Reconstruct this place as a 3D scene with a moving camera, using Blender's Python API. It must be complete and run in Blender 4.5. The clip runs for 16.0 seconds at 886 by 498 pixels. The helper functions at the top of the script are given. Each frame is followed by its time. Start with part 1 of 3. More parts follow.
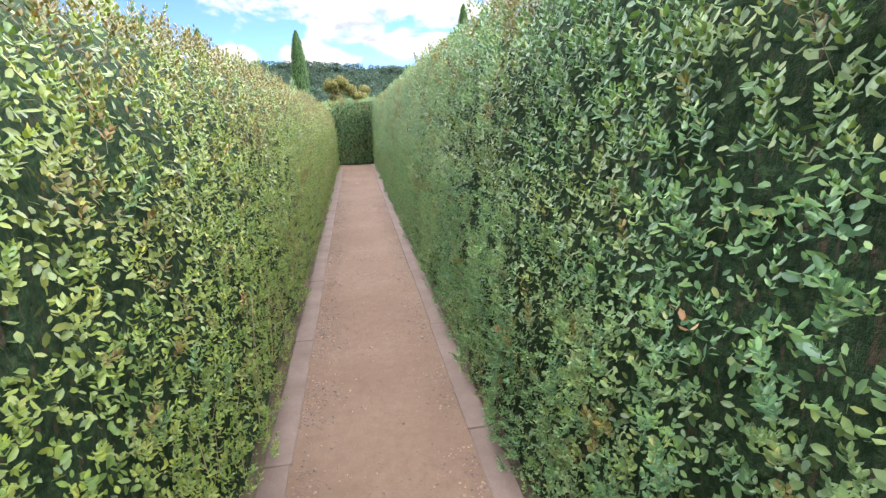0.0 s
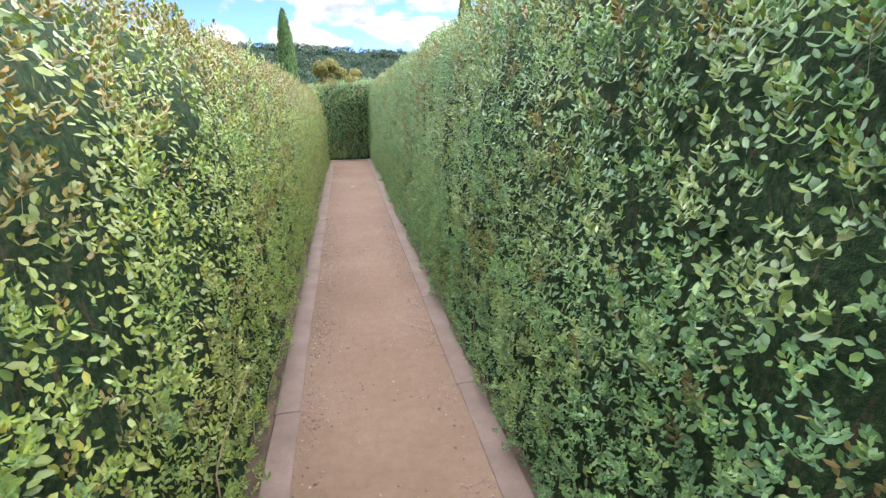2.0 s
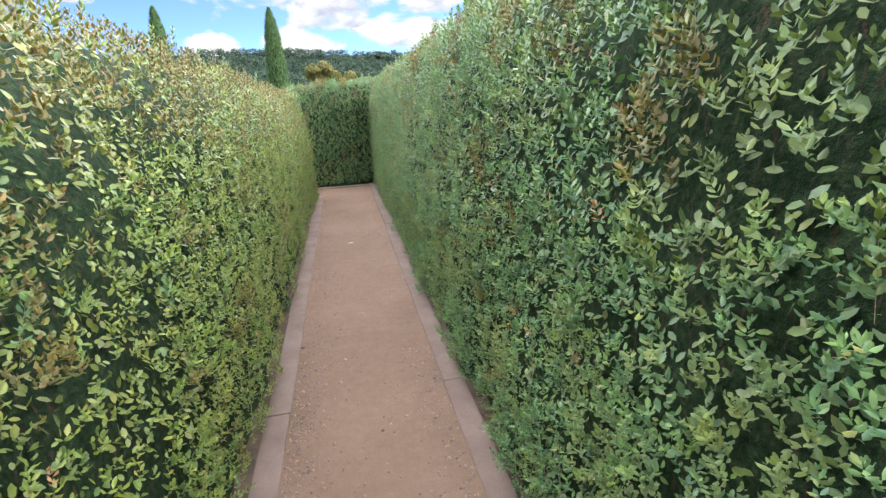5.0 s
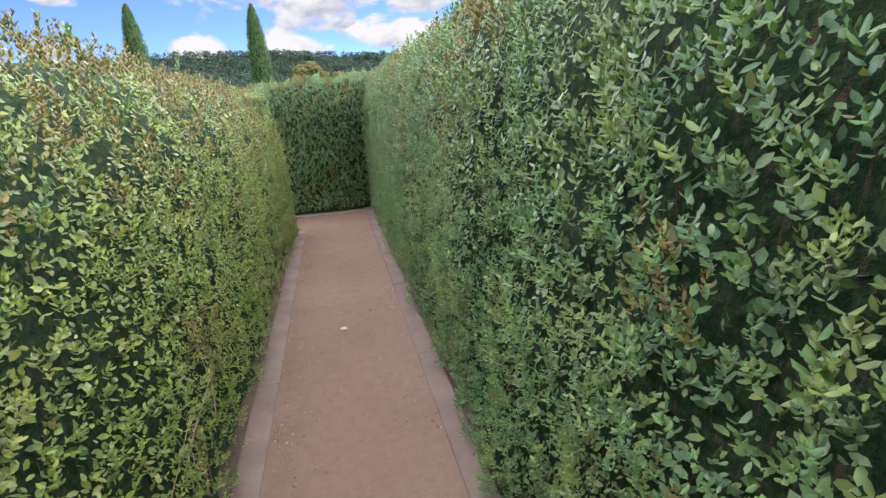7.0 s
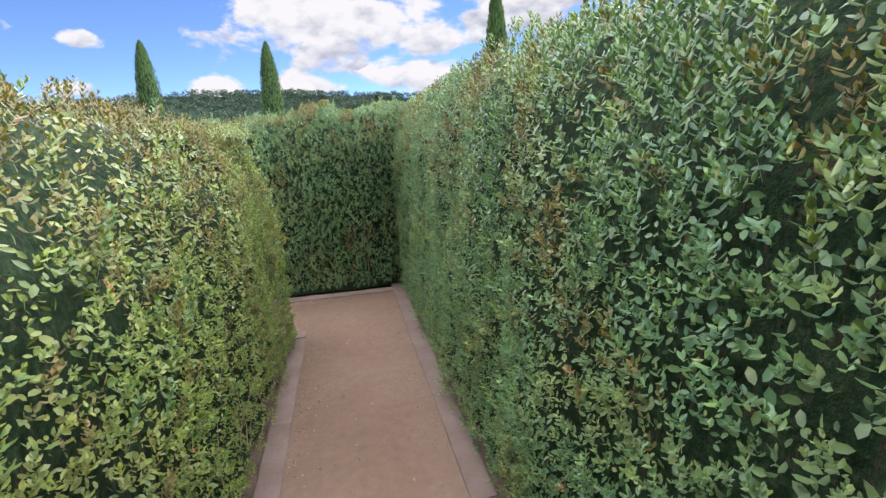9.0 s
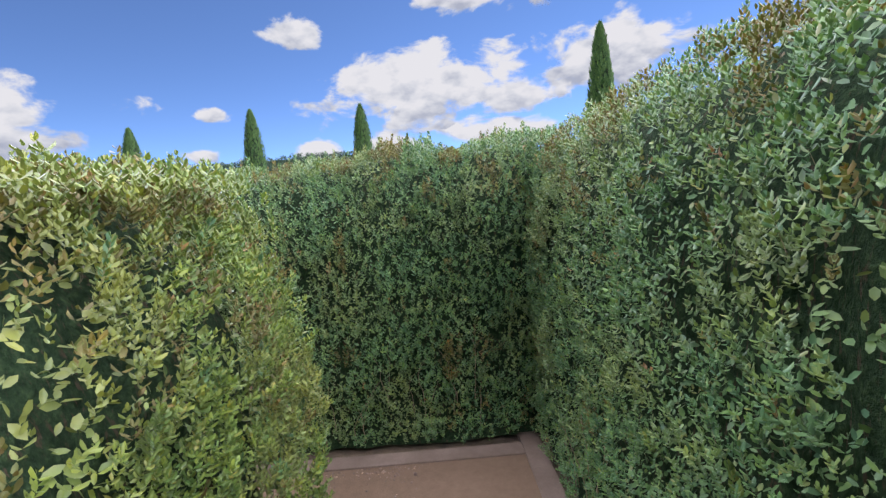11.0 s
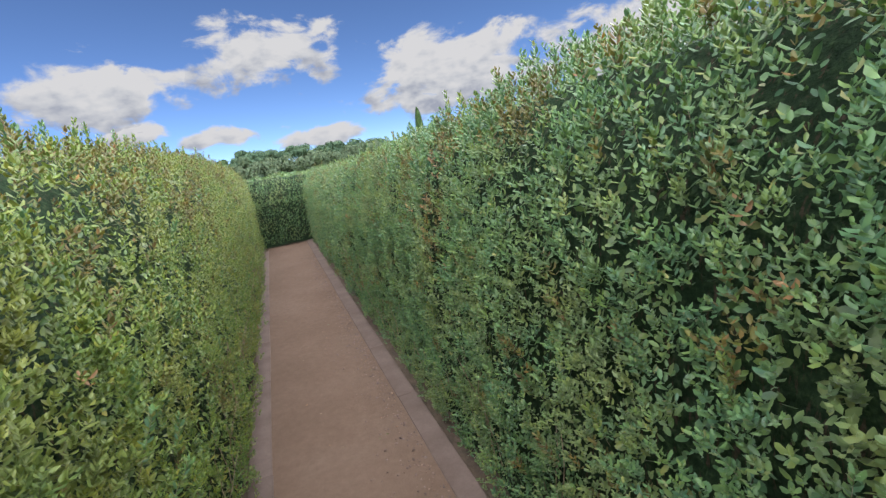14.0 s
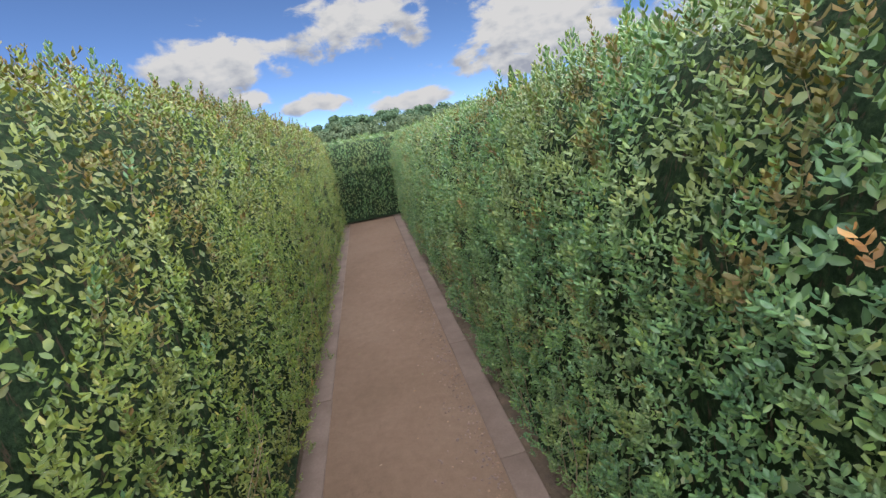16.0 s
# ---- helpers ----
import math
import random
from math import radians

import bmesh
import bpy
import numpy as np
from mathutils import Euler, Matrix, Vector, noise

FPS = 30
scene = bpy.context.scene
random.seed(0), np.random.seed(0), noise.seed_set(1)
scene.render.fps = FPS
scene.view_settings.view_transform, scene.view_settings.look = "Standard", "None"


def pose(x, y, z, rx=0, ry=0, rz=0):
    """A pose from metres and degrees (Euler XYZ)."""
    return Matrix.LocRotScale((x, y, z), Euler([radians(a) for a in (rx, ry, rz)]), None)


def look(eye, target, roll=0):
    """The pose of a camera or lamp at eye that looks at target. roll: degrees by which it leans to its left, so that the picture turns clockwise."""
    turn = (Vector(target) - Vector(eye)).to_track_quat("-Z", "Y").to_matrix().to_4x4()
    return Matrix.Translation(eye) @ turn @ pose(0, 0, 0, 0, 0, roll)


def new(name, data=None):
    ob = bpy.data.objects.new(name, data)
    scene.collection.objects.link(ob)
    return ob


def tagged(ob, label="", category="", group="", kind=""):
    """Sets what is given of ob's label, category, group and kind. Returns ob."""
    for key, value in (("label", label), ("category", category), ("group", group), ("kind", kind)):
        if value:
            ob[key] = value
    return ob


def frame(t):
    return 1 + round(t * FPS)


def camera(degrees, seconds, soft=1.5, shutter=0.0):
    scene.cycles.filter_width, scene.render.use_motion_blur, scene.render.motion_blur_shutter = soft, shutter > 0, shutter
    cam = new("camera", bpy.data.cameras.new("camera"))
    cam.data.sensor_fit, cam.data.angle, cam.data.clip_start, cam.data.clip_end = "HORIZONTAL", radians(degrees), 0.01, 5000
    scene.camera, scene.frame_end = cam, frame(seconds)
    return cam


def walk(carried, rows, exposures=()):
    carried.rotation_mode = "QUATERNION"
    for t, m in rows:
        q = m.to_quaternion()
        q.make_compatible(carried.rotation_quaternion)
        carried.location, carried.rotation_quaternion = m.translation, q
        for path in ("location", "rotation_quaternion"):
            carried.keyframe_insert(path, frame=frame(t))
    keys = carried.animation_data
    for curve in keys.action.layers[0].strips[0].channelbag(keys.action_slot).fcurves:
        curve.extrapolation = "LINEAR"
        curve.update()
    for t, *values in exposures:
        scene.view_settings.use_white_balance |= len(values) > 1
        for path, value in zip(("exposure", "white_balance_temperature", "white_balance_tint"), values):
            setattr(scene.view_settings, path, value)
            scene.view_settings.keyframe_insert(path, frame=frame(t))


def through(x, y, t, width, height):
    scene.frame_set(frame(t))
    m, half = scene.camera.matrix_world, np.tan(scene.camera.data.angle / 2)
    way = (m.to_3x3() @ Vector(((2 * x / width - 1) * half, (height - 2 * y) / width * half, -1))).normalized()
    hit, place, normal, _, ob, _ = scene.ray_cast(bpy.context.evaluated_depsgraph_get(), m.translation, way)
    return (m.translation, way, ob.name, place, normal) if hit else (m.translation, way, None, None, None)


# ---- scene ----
cam = camera(88.7, 16.0, soft=1.4)
# seconds, place, and turn of the camera
PATH = [
    (0, -0.028, 0.836, 1.539, 73.02, 1.24, -10.83),
    (0.5, -0.070, 1.339, 1.533, 72.15, 0.76, -11.21),
    (1, -0.070, 1.824, 1.542, 71.55, 0.76, -11.43),
    (1.5, -0.074, 2.393, 1.558, 71.40, 0.57, -11.29),
    (2, -0.088, 2.978, 1.545, 71.40, 0.47, -11.88),
    (2.5, -0.050, 3.558, 1.544, 71.21, 0.57, -12.27),
    (3, -0.011, 4.125, 1.534, 71.15, 0.95, -12.40),
    (3.5, -0.009, 4.644, 1.569, 71.18, 1.70, -12.25),
    (4, 0.010, 5.184, 1.587, 71.27, 2.18, -11.54),
    (4.2, 0.003, 5.395, 1.575, 71.11, 2.37, -11.41),
    (6.3, -0.002, 7.550, 1.564, 71.98, 2.38, -14.58),
    (6.5, 0.018, 7.779, 1.576, 71.89, 2.66, -14.41),
    (7, 0.059, 8.263, 1.569, 71.34, 3.03, -13.67),
    (7.5, 0.036, 8.793, 1.558, 70.80, 3.02, -13.68),
    (8, 0.032, 9.338, 1.566, 70.93, 2.17, -13.77),
    (8.5, -0.003, 9.845, 1.536, 72.31, 2.19, -13.44),
    (9, 0.000, 10.365, 1.598, 75.86, 2.52, -12.63),
    (9.2, -0.002, 10.540, 1.640, 77.31, 2.54, -12.10),
    (11.3, -0.085, 12.760, 1.592, 83.13, 4.36, 0.98),
    (11.5, -0.093, 12.965, 1.605, 82.75, 4.64, 3.40),
    (12, -0.090, 13.422, 1.604, 82.13, 5.19, 10.93),
    (12.5, -0.143, 13.812, 1.558, 80.07, 5.20, 22.38),
    (13, -0.215, 14.146, 1.579, 77.83, 6.37, 36.56),
    (13.2, -0.231, 14.234, 1.576, 77.65, 6.92, 43.11),
    (13.5, -0.271, 14.391, 1.582, 77.59, 7.47, 53.70),
    (14, -0.428, 14.503, 1.575, 77.24, 8.79, 68.81),
    (14.5, -0.796, 14.587, 1.562, 76.97, 9.36, 75.52),
    (15, -1.327, 14.660, 1.550, 77.13, 10.53, 80.48),
    (15.5, -1.870, 14.673, 1.513, 76.39, 9.72, 80.26),
    (16, -2.382, 14.653, 1.488, 74.67, 9.45, 79.66),
]
# stops and white balance
EXPOSURES = [(0.0, 3.1, 6450, 12), (4.2, 3.03, 6450, 12), (6.3, 2.56, 6420, 14), (9.2, 2.5, 6400, 15), (11.3, 2.25, 6300, 15), (12.5, 2.42, 6300, 15),
             (13.2, 2.25, 6350, 14), (14.0, 2.05, 6400, 12), (16.0, 2.03, 6500, 11)]
walk(cam, [(r[0], pose(*r[1:])) for r in PATH], EXPOSURES)

# ---------------------------------------------------------------- sky and sun
SUN_AZ, SUN_EL = 46.0, 50.0  # bearing clockwise from +y, and elevation
SKY, SUN, CLOUD_GLOW = 0.044, 5.2, 0.175
DENSE = 1.64
world = bpy.data.worlds.new("world")
scene.world = world
world.use_nodes = True
sky = world.node_tree.nodes.new("ShaderNodeTexSky")
sky.sky_type = "NISHITA"
sky.sun_disc = False
sky.sun_elevation, sky.sun_rotation = radians(SUN_EL), radians(SUN_AZ)
sky.altitude, sky.air_density, sky.dust_density, sky.ozone_density = 2000, 0.55, 0.0, 6.0
world.node_tree.links.new(sky.outputs[0], world.node_tree.nodes["Background"].inputs[0])
world.node_tree.nodes["Background"].inputs[1].default_value = SKY
sun = new("sun", bpy.data.lights.new("sun", "SUN"))
sun.data.energy, sun.data.angle, sun.data.color = SUN, radians(165.0), (0.975, 0.965, 1.1)
sun.matrix_basis = look((math.sin(radians(SUN_AZ)) * math.cos(radians(SUN_EL)) * 50, math.cos(radians(SUN_AZ)) * math.cos(radians(SUN_EL)) * 50, math.sin(radians(SUN_EL)) * 50), (0, 0, 0))

# ---------------------------------------------------------------- materials
def nodes_of(name):
    m = bpy.data.materials.new(name)
    m.use_nodes = True
    t = m.node_tree
    return m, t, t.nodes["Principled BSDF"], t.nodes["Material Output"]


def add(t, kind, **values):
    n = t.nodes.new(kind)
    for key, value in values.items():
        if key == "operation":
            n.operation = value
        elif key == "interpolation_type":
            n.interpolation_type = value
        else:
            n.inputs[key].default_value = value
    return n


def ramp(t, fac, stops):
    n = t.nodes.new("ShaderNodeValToRGB")
    e = n.color_ramp.elements
    while len(e) < len(stops):
        e.new(0.5)
    for el, (p, c) in zip(e, stops):
        el.position, el.color = p, (*c, 1)
    t.links.new(fac, n.inputs["Fac"])
    return n.outputs["Color"]


def mix(t, fac, a, b, kind="MIX"):
    n = t.nodes.new("ShaderNodeMix")
    n.data_type, n.blend_type = "RGBA", kind
    for k, v in ((0, fac), (6, a), (7, b)):
        if isinstance(v, (float, tuple)):
            n.inputs[k].default_value = v if isinstance(v, float) else (*v, 1)
        else:
            t.links.new(v, n.inputs[k])
    return n.outputs[2]


def noise_at(t, scale, detail=4.0, rough=0.55, coord="Object"):
    c = t.nodes.new("ShaderNodeTexCoord")
    n = add(t, "ShaderNodeTexNoise", Scale=scale, Detail=detail, Roughness=rough)
    t.links.new(c.outputs[coord], n.inputs["Vector"])
    return n.outputs["Fac"]


def bump(t, height, strength, distance, bsdf):
    b = add(t, "ShaderNodeBump", Strength=strength, Distance=distance)
    t.links.new(height, b.inputs["Height"])
    t.links.new(b.outputs["Normal"], bsdf.inputs["Normal"])


def leaf_material(name, stops, patch, gloss=0.38, through=0.2):
    """A waxy leaf: colour differs leaf by leaf and in drifts along the hedge."""
    m, t, b, out = nodes_of(name)
    g = t.nodes.new("ShaderNodeNewGeometry")
    col = ramp(t, g.outputs["Random Per Island"], stops)
    drift = noise_at(t, 2.6, 4.0)
    dr = add(t, "ShaderNodeMapRange")
    dr.inputs["From Min"].default_value, dr.inputs["From Max"].default_value = 0.46, 0.62
    dr.inputs["To Max"].default_value = 0.75
    t.links.new(drift, dr.inputs["Value"])
    col = mix(t, dr.outputs["Result"], col, patch)
    spray = noise_at(t, 15.0, 2.0)
    col = mix(t, 0.75, col, ramp(t, spray, [(0.3, (0.42, 0.54, 0.6)), (0.47, (0.9, 0.95, 1)), (0.58, (1.1, 1.08, 0.9)), (0.72, (1.35, 1.22, 0.7))]), "MULTIPLY")
    vein = noise_at(t, 60.0, 2.0)
    col = mix(t, 0.25, col, ramp(t, vein, [(0.3, (0.35, 0.35, 0.35)), (0.7, (1, 1, 1))]), "MULTIPLY")
    t.links.new(col, b.inputs["Base Color"])
    b.inputs["Roughness"].default_value = gloss
    b.inputs["Specular IOR Level"].default_value = 0.5
    tr = t.nodes.new("ShaderNodeBsdfTranslucent")
    t.links.new(mix(t, 1.0, col, (1.0, 1.0, 0.55), "MULTIPLY"), tr.inputs["Color"])
    ms = t.nodes.new("ShaderNodeMixShader")
    ms.inputs[0].default_value = through
    t.links.new(b.outputs[0], ms.inputs[1])
    t.links.new(tr.outputs[0], ms.inputs[2])
    t.links.new(ms.outputs[0], out.inputs["Surface"])
    return m


def rough_material(name, stops, scale, bump_scale, strength=0.4, rough=0.85, distance=0.01, detail=6.0):
    m, t, b, out = nodes_of(name)
    fine = noise_at(t, bump_scale, detail, 0.65)
    col = ramp(t, noise_at(t, scale, 5.0), stops)
    col = mix(t, 0.45, col, ramp(t, fine, [(0.3, (0.55, 0.55, 0.55)), (0.7, (1, 1, 1))]), "MULTIPLY")
    t.links.new(col, b.inputs["Base Color"])
    b.inputs["Roughness"].default_value = rough
    b.inputs["Specular IOR Level"].default_value = 0.25
    bump(t, fine, strength, distance, b)
    return m


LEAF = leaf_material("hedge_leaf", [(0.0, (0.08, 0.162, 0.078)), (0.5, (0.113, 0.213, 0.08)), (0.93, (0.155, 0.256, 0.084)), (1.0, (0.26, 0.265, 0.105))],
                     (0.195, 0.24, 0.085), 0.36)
# lit copy of the hedge leaf: the sun's yellow warmth put into the base colour
LEAF_SUNLIT = leaf_material("hedge_leaf_sunlit", [(0.0, (0.094, 0.162, 0.044)), (0.5, (0.147, 0.213, 0.047)), (0.93, (0.196, 0.255, 0.052)), (1.0, (0.285, 0.27, 0.068))],
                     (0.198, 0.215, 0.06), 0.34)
LEAF_SUNLIT.node_tree.nodes["Principled BSDF"].inputs["Specular IOR Level"].default_value = 0.28
BRONZE = leaf_material("hedge_leaf_bronze", [(0.0, (0.112, 0.14, 0.042)), (0.5, (0.138, 0.132, 0.042)), (0.85, (0.155, 0.118, 0.044)), (1.0, (0.21, 0.13, 0.05))],
                       (0.15, 0.128, 0.042), 0.42)
for m in (LEAF, BRONZE):
    m.node_tree.nodes["Principled BSDF"].inputs["Specular IOR Level"].default_value = 0.29 if m is LEAF else 0.18
DRY = leaf_material("hedge_leaf_dry", [(0.0, (0.21, 0.105, 0.04)), (0.5, (0.3, 0.165, 0.065)), (1.0, (0.4, 0.26, 0.13))], (0.27, 0.15, 0.06), 0.6)
TWIG = rough_material("twig_bark", [(0.3, (0.2, 0.15, 0.09)), (0.7, (0.34, 0.27, 0.18))], 9.0, 60.0)


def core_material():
    """The depth of the hedge: twigs and old leaves, with deep shade put into their colour."""
    m, t, b, out = nodes_of("hedge_depth_shade")
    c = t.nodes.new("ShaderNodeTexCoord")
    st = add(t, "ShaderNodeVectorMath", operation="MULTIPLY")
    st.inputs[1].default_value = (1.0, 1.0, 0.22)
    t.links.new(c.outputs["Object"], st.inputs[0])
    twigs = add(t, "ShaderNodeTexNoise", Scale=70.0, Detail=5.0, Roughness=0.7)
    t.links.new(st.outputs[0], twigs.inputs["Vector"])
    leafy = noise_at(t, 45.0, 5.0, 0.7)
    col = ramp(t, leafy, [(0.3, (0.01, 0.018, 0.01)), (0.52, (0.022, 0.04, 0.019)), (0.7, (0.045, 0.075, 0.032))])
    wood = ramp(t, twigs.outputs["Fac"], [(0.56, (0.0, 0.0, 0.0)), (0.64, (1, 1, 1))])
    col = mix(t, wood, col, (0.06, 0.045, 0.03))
    t.links.new(col, b.inputs["Base Color"])
    b.inputs["Roughness"].default_value = 0.8
    bump(t, leafy, 0.8, 0.02, b)
    return m


CORE = core_material()
CORE.node_tree.nodes["Principled BSDF"].inputs["Specular IOR Level"].default_value = 0.02
SOIL = rough_material("soil", [(0.3, (0.06, 0.045, 0.03)), (0.7, (0.13, 0.095, 0.06))], 9.0, 40.0, 0.8, 0.95, 0.02)
KERB = rough_material("kerb_concrete", [(0.25, (0.09, 0.063, 0.045)), (0.5, (0.123, 0.091, 0.067)), (0.75, (0.17, 0.125, 0.094))], 5.0, 110.0, 0.35, 0.85, 0.004)
PEBBLE = leaf_material("pebble", [(0.0, (0.07, 0.043, 0.03)), (0.6, (0.13, 0.085, 0.058)), (1.0, (0.22, 0.155, 0.11))], (0.17, 0.11, 0.08), 0.85, 0.0)
MEADOW = rough_material("meadow", [(0.3, (0.06, 0.09, 0.03)), (0.7, (0.13, 0.14, 0.05))], 0.05, 2.0, 0.4)
HILLSIDE = rough_material("wooded_hillside", [(0.3, (0.014, 0.024, 0.016)), (0.7, (0.026, 0.04, 0.026))], 0.05, 0.4, 0.6, 0.95, 1.0)
HILLSIDE.node_tree.nodes["Principled BSDF"].inputs["Specular IOR Level"].default_value = 0.0
PALE = rough_material("pale_paper", [(0.3, (0.27, 0.2, 0.15)), (0.7, (0.36, 0.28, 0.22))], 60.0, 150.0, 0.2)


def gravel_material():
    """Compacted sandy grit: drifts of pink and tan, grains, a scuffed darker tread."""
    m, t, b, out = nodes_of("compacted_grit")
    big = ramp(t, noise_at(t, 1.3, 5.0), [(0.3, (0.122, 0.082, 0.05)), (0.5, (0.143, 0.097, 0.061)), (0.72, (0.162, 0.114, 0.074))])
    mid = ramp(t, noise_at(t, 17.0, 6.0, 0.7), [(0.3, (0.72, 0.7, 0.68)), (0.65, (1, 1, 1))])
    grain = noise_at(t, 260.0, 3.0, 0.7)
    g = ramp(t, grain, [(0.32, (0.5, 0.46, 0.44)), (0.5, (0.92, 0.92, 0.92)), (0.68, (1, 1, 1))])
    col = mix(t, 0.7, mix(t, 0.8, big, mid, "MULTIPLY"), g, "MULTIPLY")
    t.links.new(col, b.inputs["Base Color"])
    b.inputs["Roughness"].default_value = 0.9
    b.inputs["Specular IOR Level"].default_value = 0.2
    bump(t, grain, 0.5, 0.004, b)
    return m


GRIT = gravel_material()


def wood_material(name, dark, light):
    m = leaf_material(name, [(0.0, dark), (0.6, tuple((a + c) / 2 for a, c in zip(dark, light))), (1.0, light)], tuple((a + c) / 2 for a, c in zip(dark, light)), 0.6, 0.15)
    return m


CYPRESS = wood_material("cypress_spray", (0.045, 0.09, 0.035), (0.1, 0.16, 0.055))
FOREST = wood_material("far_forest", (0.03, 0.052, 0.036), (0.06, 0.085, 0.055))
GOLDEN = wood_material("autumn_leaf", (0.09, 0.1, 0.035), (0.19, 0.16, 0.06))
PINE = wood_material("pine_needles", (0.045, 0.085, 0.05), (0.1, 0.15, 0.08))

SHRUB = wood_material("shrub_leaf", (0.065, 0.1, 0.055), (0.13, 0.165, 0.095))

for m in (FOREST, PINE, GOLDEN, CYPRESS, SHRUB):
    m.node_tree.nodes["Principled BSDF"].inputs["Specular IOR Level"].default_value = 0.08
    m.node_tree.nodes["Principled BSDF"].inputs["Roughness"].default_value = 0.9


def cloud_material():
    m, t, b, out = nodes_of("cloud_vapour")
    t.nodes.remove(b)
    c = t.nodes.new("ShaderNodeTexCoord")
    info = t.nodes.new("ShaderNodeObjectInfo")
    shift = add(t, "ShaderNodeVectorMath", operation="SCALE")
    shift.inputs[0].default_value = (37.0, 91.0, 53.0)
    t.links.new(info.outputs["Random"], shift.inputs["Scale"])
    v = add(t, "ShaderNodeVectorMath", operation="ADD")
    flat = add(t, "ShaderNodeVectorMath", operation="MULTIPLY")
    flat.inputs[1].default_value = (0.75, 1.3, 1.0)
    t.links.new(c.outputs["Object"], flat.inputs[0])
    t.links.new(flat.outputs[0], v.inputs[0])
    t.links.new(shift.outputs[0], v.inputs[1])
    n = add(t, "ShaderNodeTexNoise", Scale=1.0, Detail=9.0, Roughness=0.56)
    n.inputs["Distortion"].default_value = 0.3
    t.links.new(v.outputs[0], n.inputs["Vector"])
    # billowing outline: full in the middle, ragged towards the rim, flatter below
    g = add(t, "ShaderNodeVectorMath", operation="SUBTRACT")
    g.inputs[1].default_value = (0.5, 0.42, 0.0)
    t.links.new(c.outputs["Generated"], g.inputs[0])
    s = add(t, "ShaderNodeVectorMath", operation="MULTIPLY")
    s.inputs[1].default_value = (2.0, 2.1, 0.0)
    t.links.new(g.outputs[0], s.inputs[0])
    ln = add(t, "ShaderNodeVectorMath", operation="LENGTH")
    t.links.new(s.outputs[0], ln.inputs[0])
    body = add(t, "ShaderNodeMath", operation="MULTIPLY_ADD")
    t.links.new(n.outputs["Fac"], body.inputs[0])
    body.inputs[1].default_value = 2.3
    minus = add(t, "ShaderNodeMath", operation="MULTIPLY")
    minus.inputs[1].default_value = -1.0
    t.links.new(ln.outputs["Value"], minus.inputs[0])
    t.links.new(minus.outputs[0], body.inputs[2])
    a = add(t, "ShaderNodeMapRange", interpolation_type="SMOOTHSTEP")
    a.inputs["From Min"].default_value, a.inputs["From Max"].default_value = 0.36, 0.66
    t.links.new(body.outputs[0], a.inputs["Value"])
    # cloud shade put into the glow colour: greyer low down and in patches, white tops
    n2 = add(t, "ShaderNodeTexNoise", Scale=2.3, Detail=6.0, Roughness=0.5)
    t.links.new(v.outputs[0], n2.inputs["Vector"])
    thick = add(t, "ShaderNodeMath", operation="MULTIPLY_ADD")
    t.links.new(n2.outputs["Fac"], thick.inputs[0])
    thick.inputs[1].default_value = 1.3
    sep = t.nodes.new("ShaderNodeSeparateXYZ")
    t.links.new(c.outputs["Generated"], sep.inputs[0])
    low = add(t, "ShaderNodeMath", operation="MULTIPLY")
    low.inputs[1].default_value = -0.8
    t.links.new(sep.outputs["Y"], low.inputs[0])
    t.links.new(low.outputs[0], thick.inputs[2])
    col = ramp(t, thick.outputs[0], [(0.25, (0.95, 0.95, 0.95)), (0.4, (0.82, 0.84, 0.87)), (0.68, (0.5, 0.54, 0.64))])
    em = add(t, "ShaderNodeEmission", Strength=CLOUD_GLOW)
    t.links.new(col, em.inputs["Color"])
    tr = t.nodes.new("ShaderNodeBsdfTransparent")
    ms = t.nodes.new("ShaderNodeMixShader")
    t.links.new(a.outputs["Result"], ms.inputs[0])
    t.links.new(tr.outputs[0], ms.inputs[1])
    t.links.new(em.outputs[0], ms.inputs[2])
    t.links.new(ms.outputs[0], out.inputs["Surface"])
    m.cycles.emission_sampling = "NONE"
    return m


CLOUD = cloud_material()

# ---------------------------------------------------------------- mesh helpers
rng = np.random.default_rng(4)


def quad_mesh(name, verts, quads, mats, index=None):
    """A mesh out of arrays: verts (n, 3), quads (m, 4)."""
    me = bpy.data.meshes.new(name)
    n, m = len(verts), len(quads)
    me.vertices.add(n)
    me.vertices.foreach_set("co", np.ascontiguousarray(verts, dtype=np.float32).ravel())
    me.loops.add(4 * m)
    me.loops.foreach_set("vertex_index", np.ascontiguousarray(quads, dtype=np.int32).ravel())
    me.polygons.add(m)
    me.polygons.foreach_set("loop_start", np.arange(0, 4 * m, 4, dtype=np.int32))
    for mat in mats:
        me.materials.append(mat)
    if index is not None:
        me.polygons.foreach_set("material_index", np.ascontiguousarray(index, dtype=np.int32))
    me.update(calc_edges=True)
    return me


def part(name, mesh, parent, label=""):
    ob = new(name, mesh)
    ob.parent = parent
    return tagged(ob, label)


def from_bm(name, bm, mat, smooth=False):
    me = bpy.data.meshes.new(name)
    bm.normal_update()
    bm.to_mesh(me)
    bm.free()
    me.materials.append(mat)
    if smooth:
        me.shade_smooth()
    return me


def unit(v):
    return v / np.maximum(np.linalg.norm(v, axis=-1, keepdims=True), 1e-9)


def leaf_verts(base, along, side, up, length, width):
    """A blunt oval leaf, broadest past its middle and folded along the midrib: six points, two faces."""
    f = 0.2 * width
    return np.array([base,
                     base + along * length * 0.34 + side * width * 0.43 + up * f,
                     base + along * length * 0.76 + side * width * 0.38 + up * f,
                     base + along * length - up * length * 0.04,
                     base + along * length * 0.76 - side * width * 0.38 + up * f,
                     base + along * length * 0.34 - side * width * 0.43 + up * f])


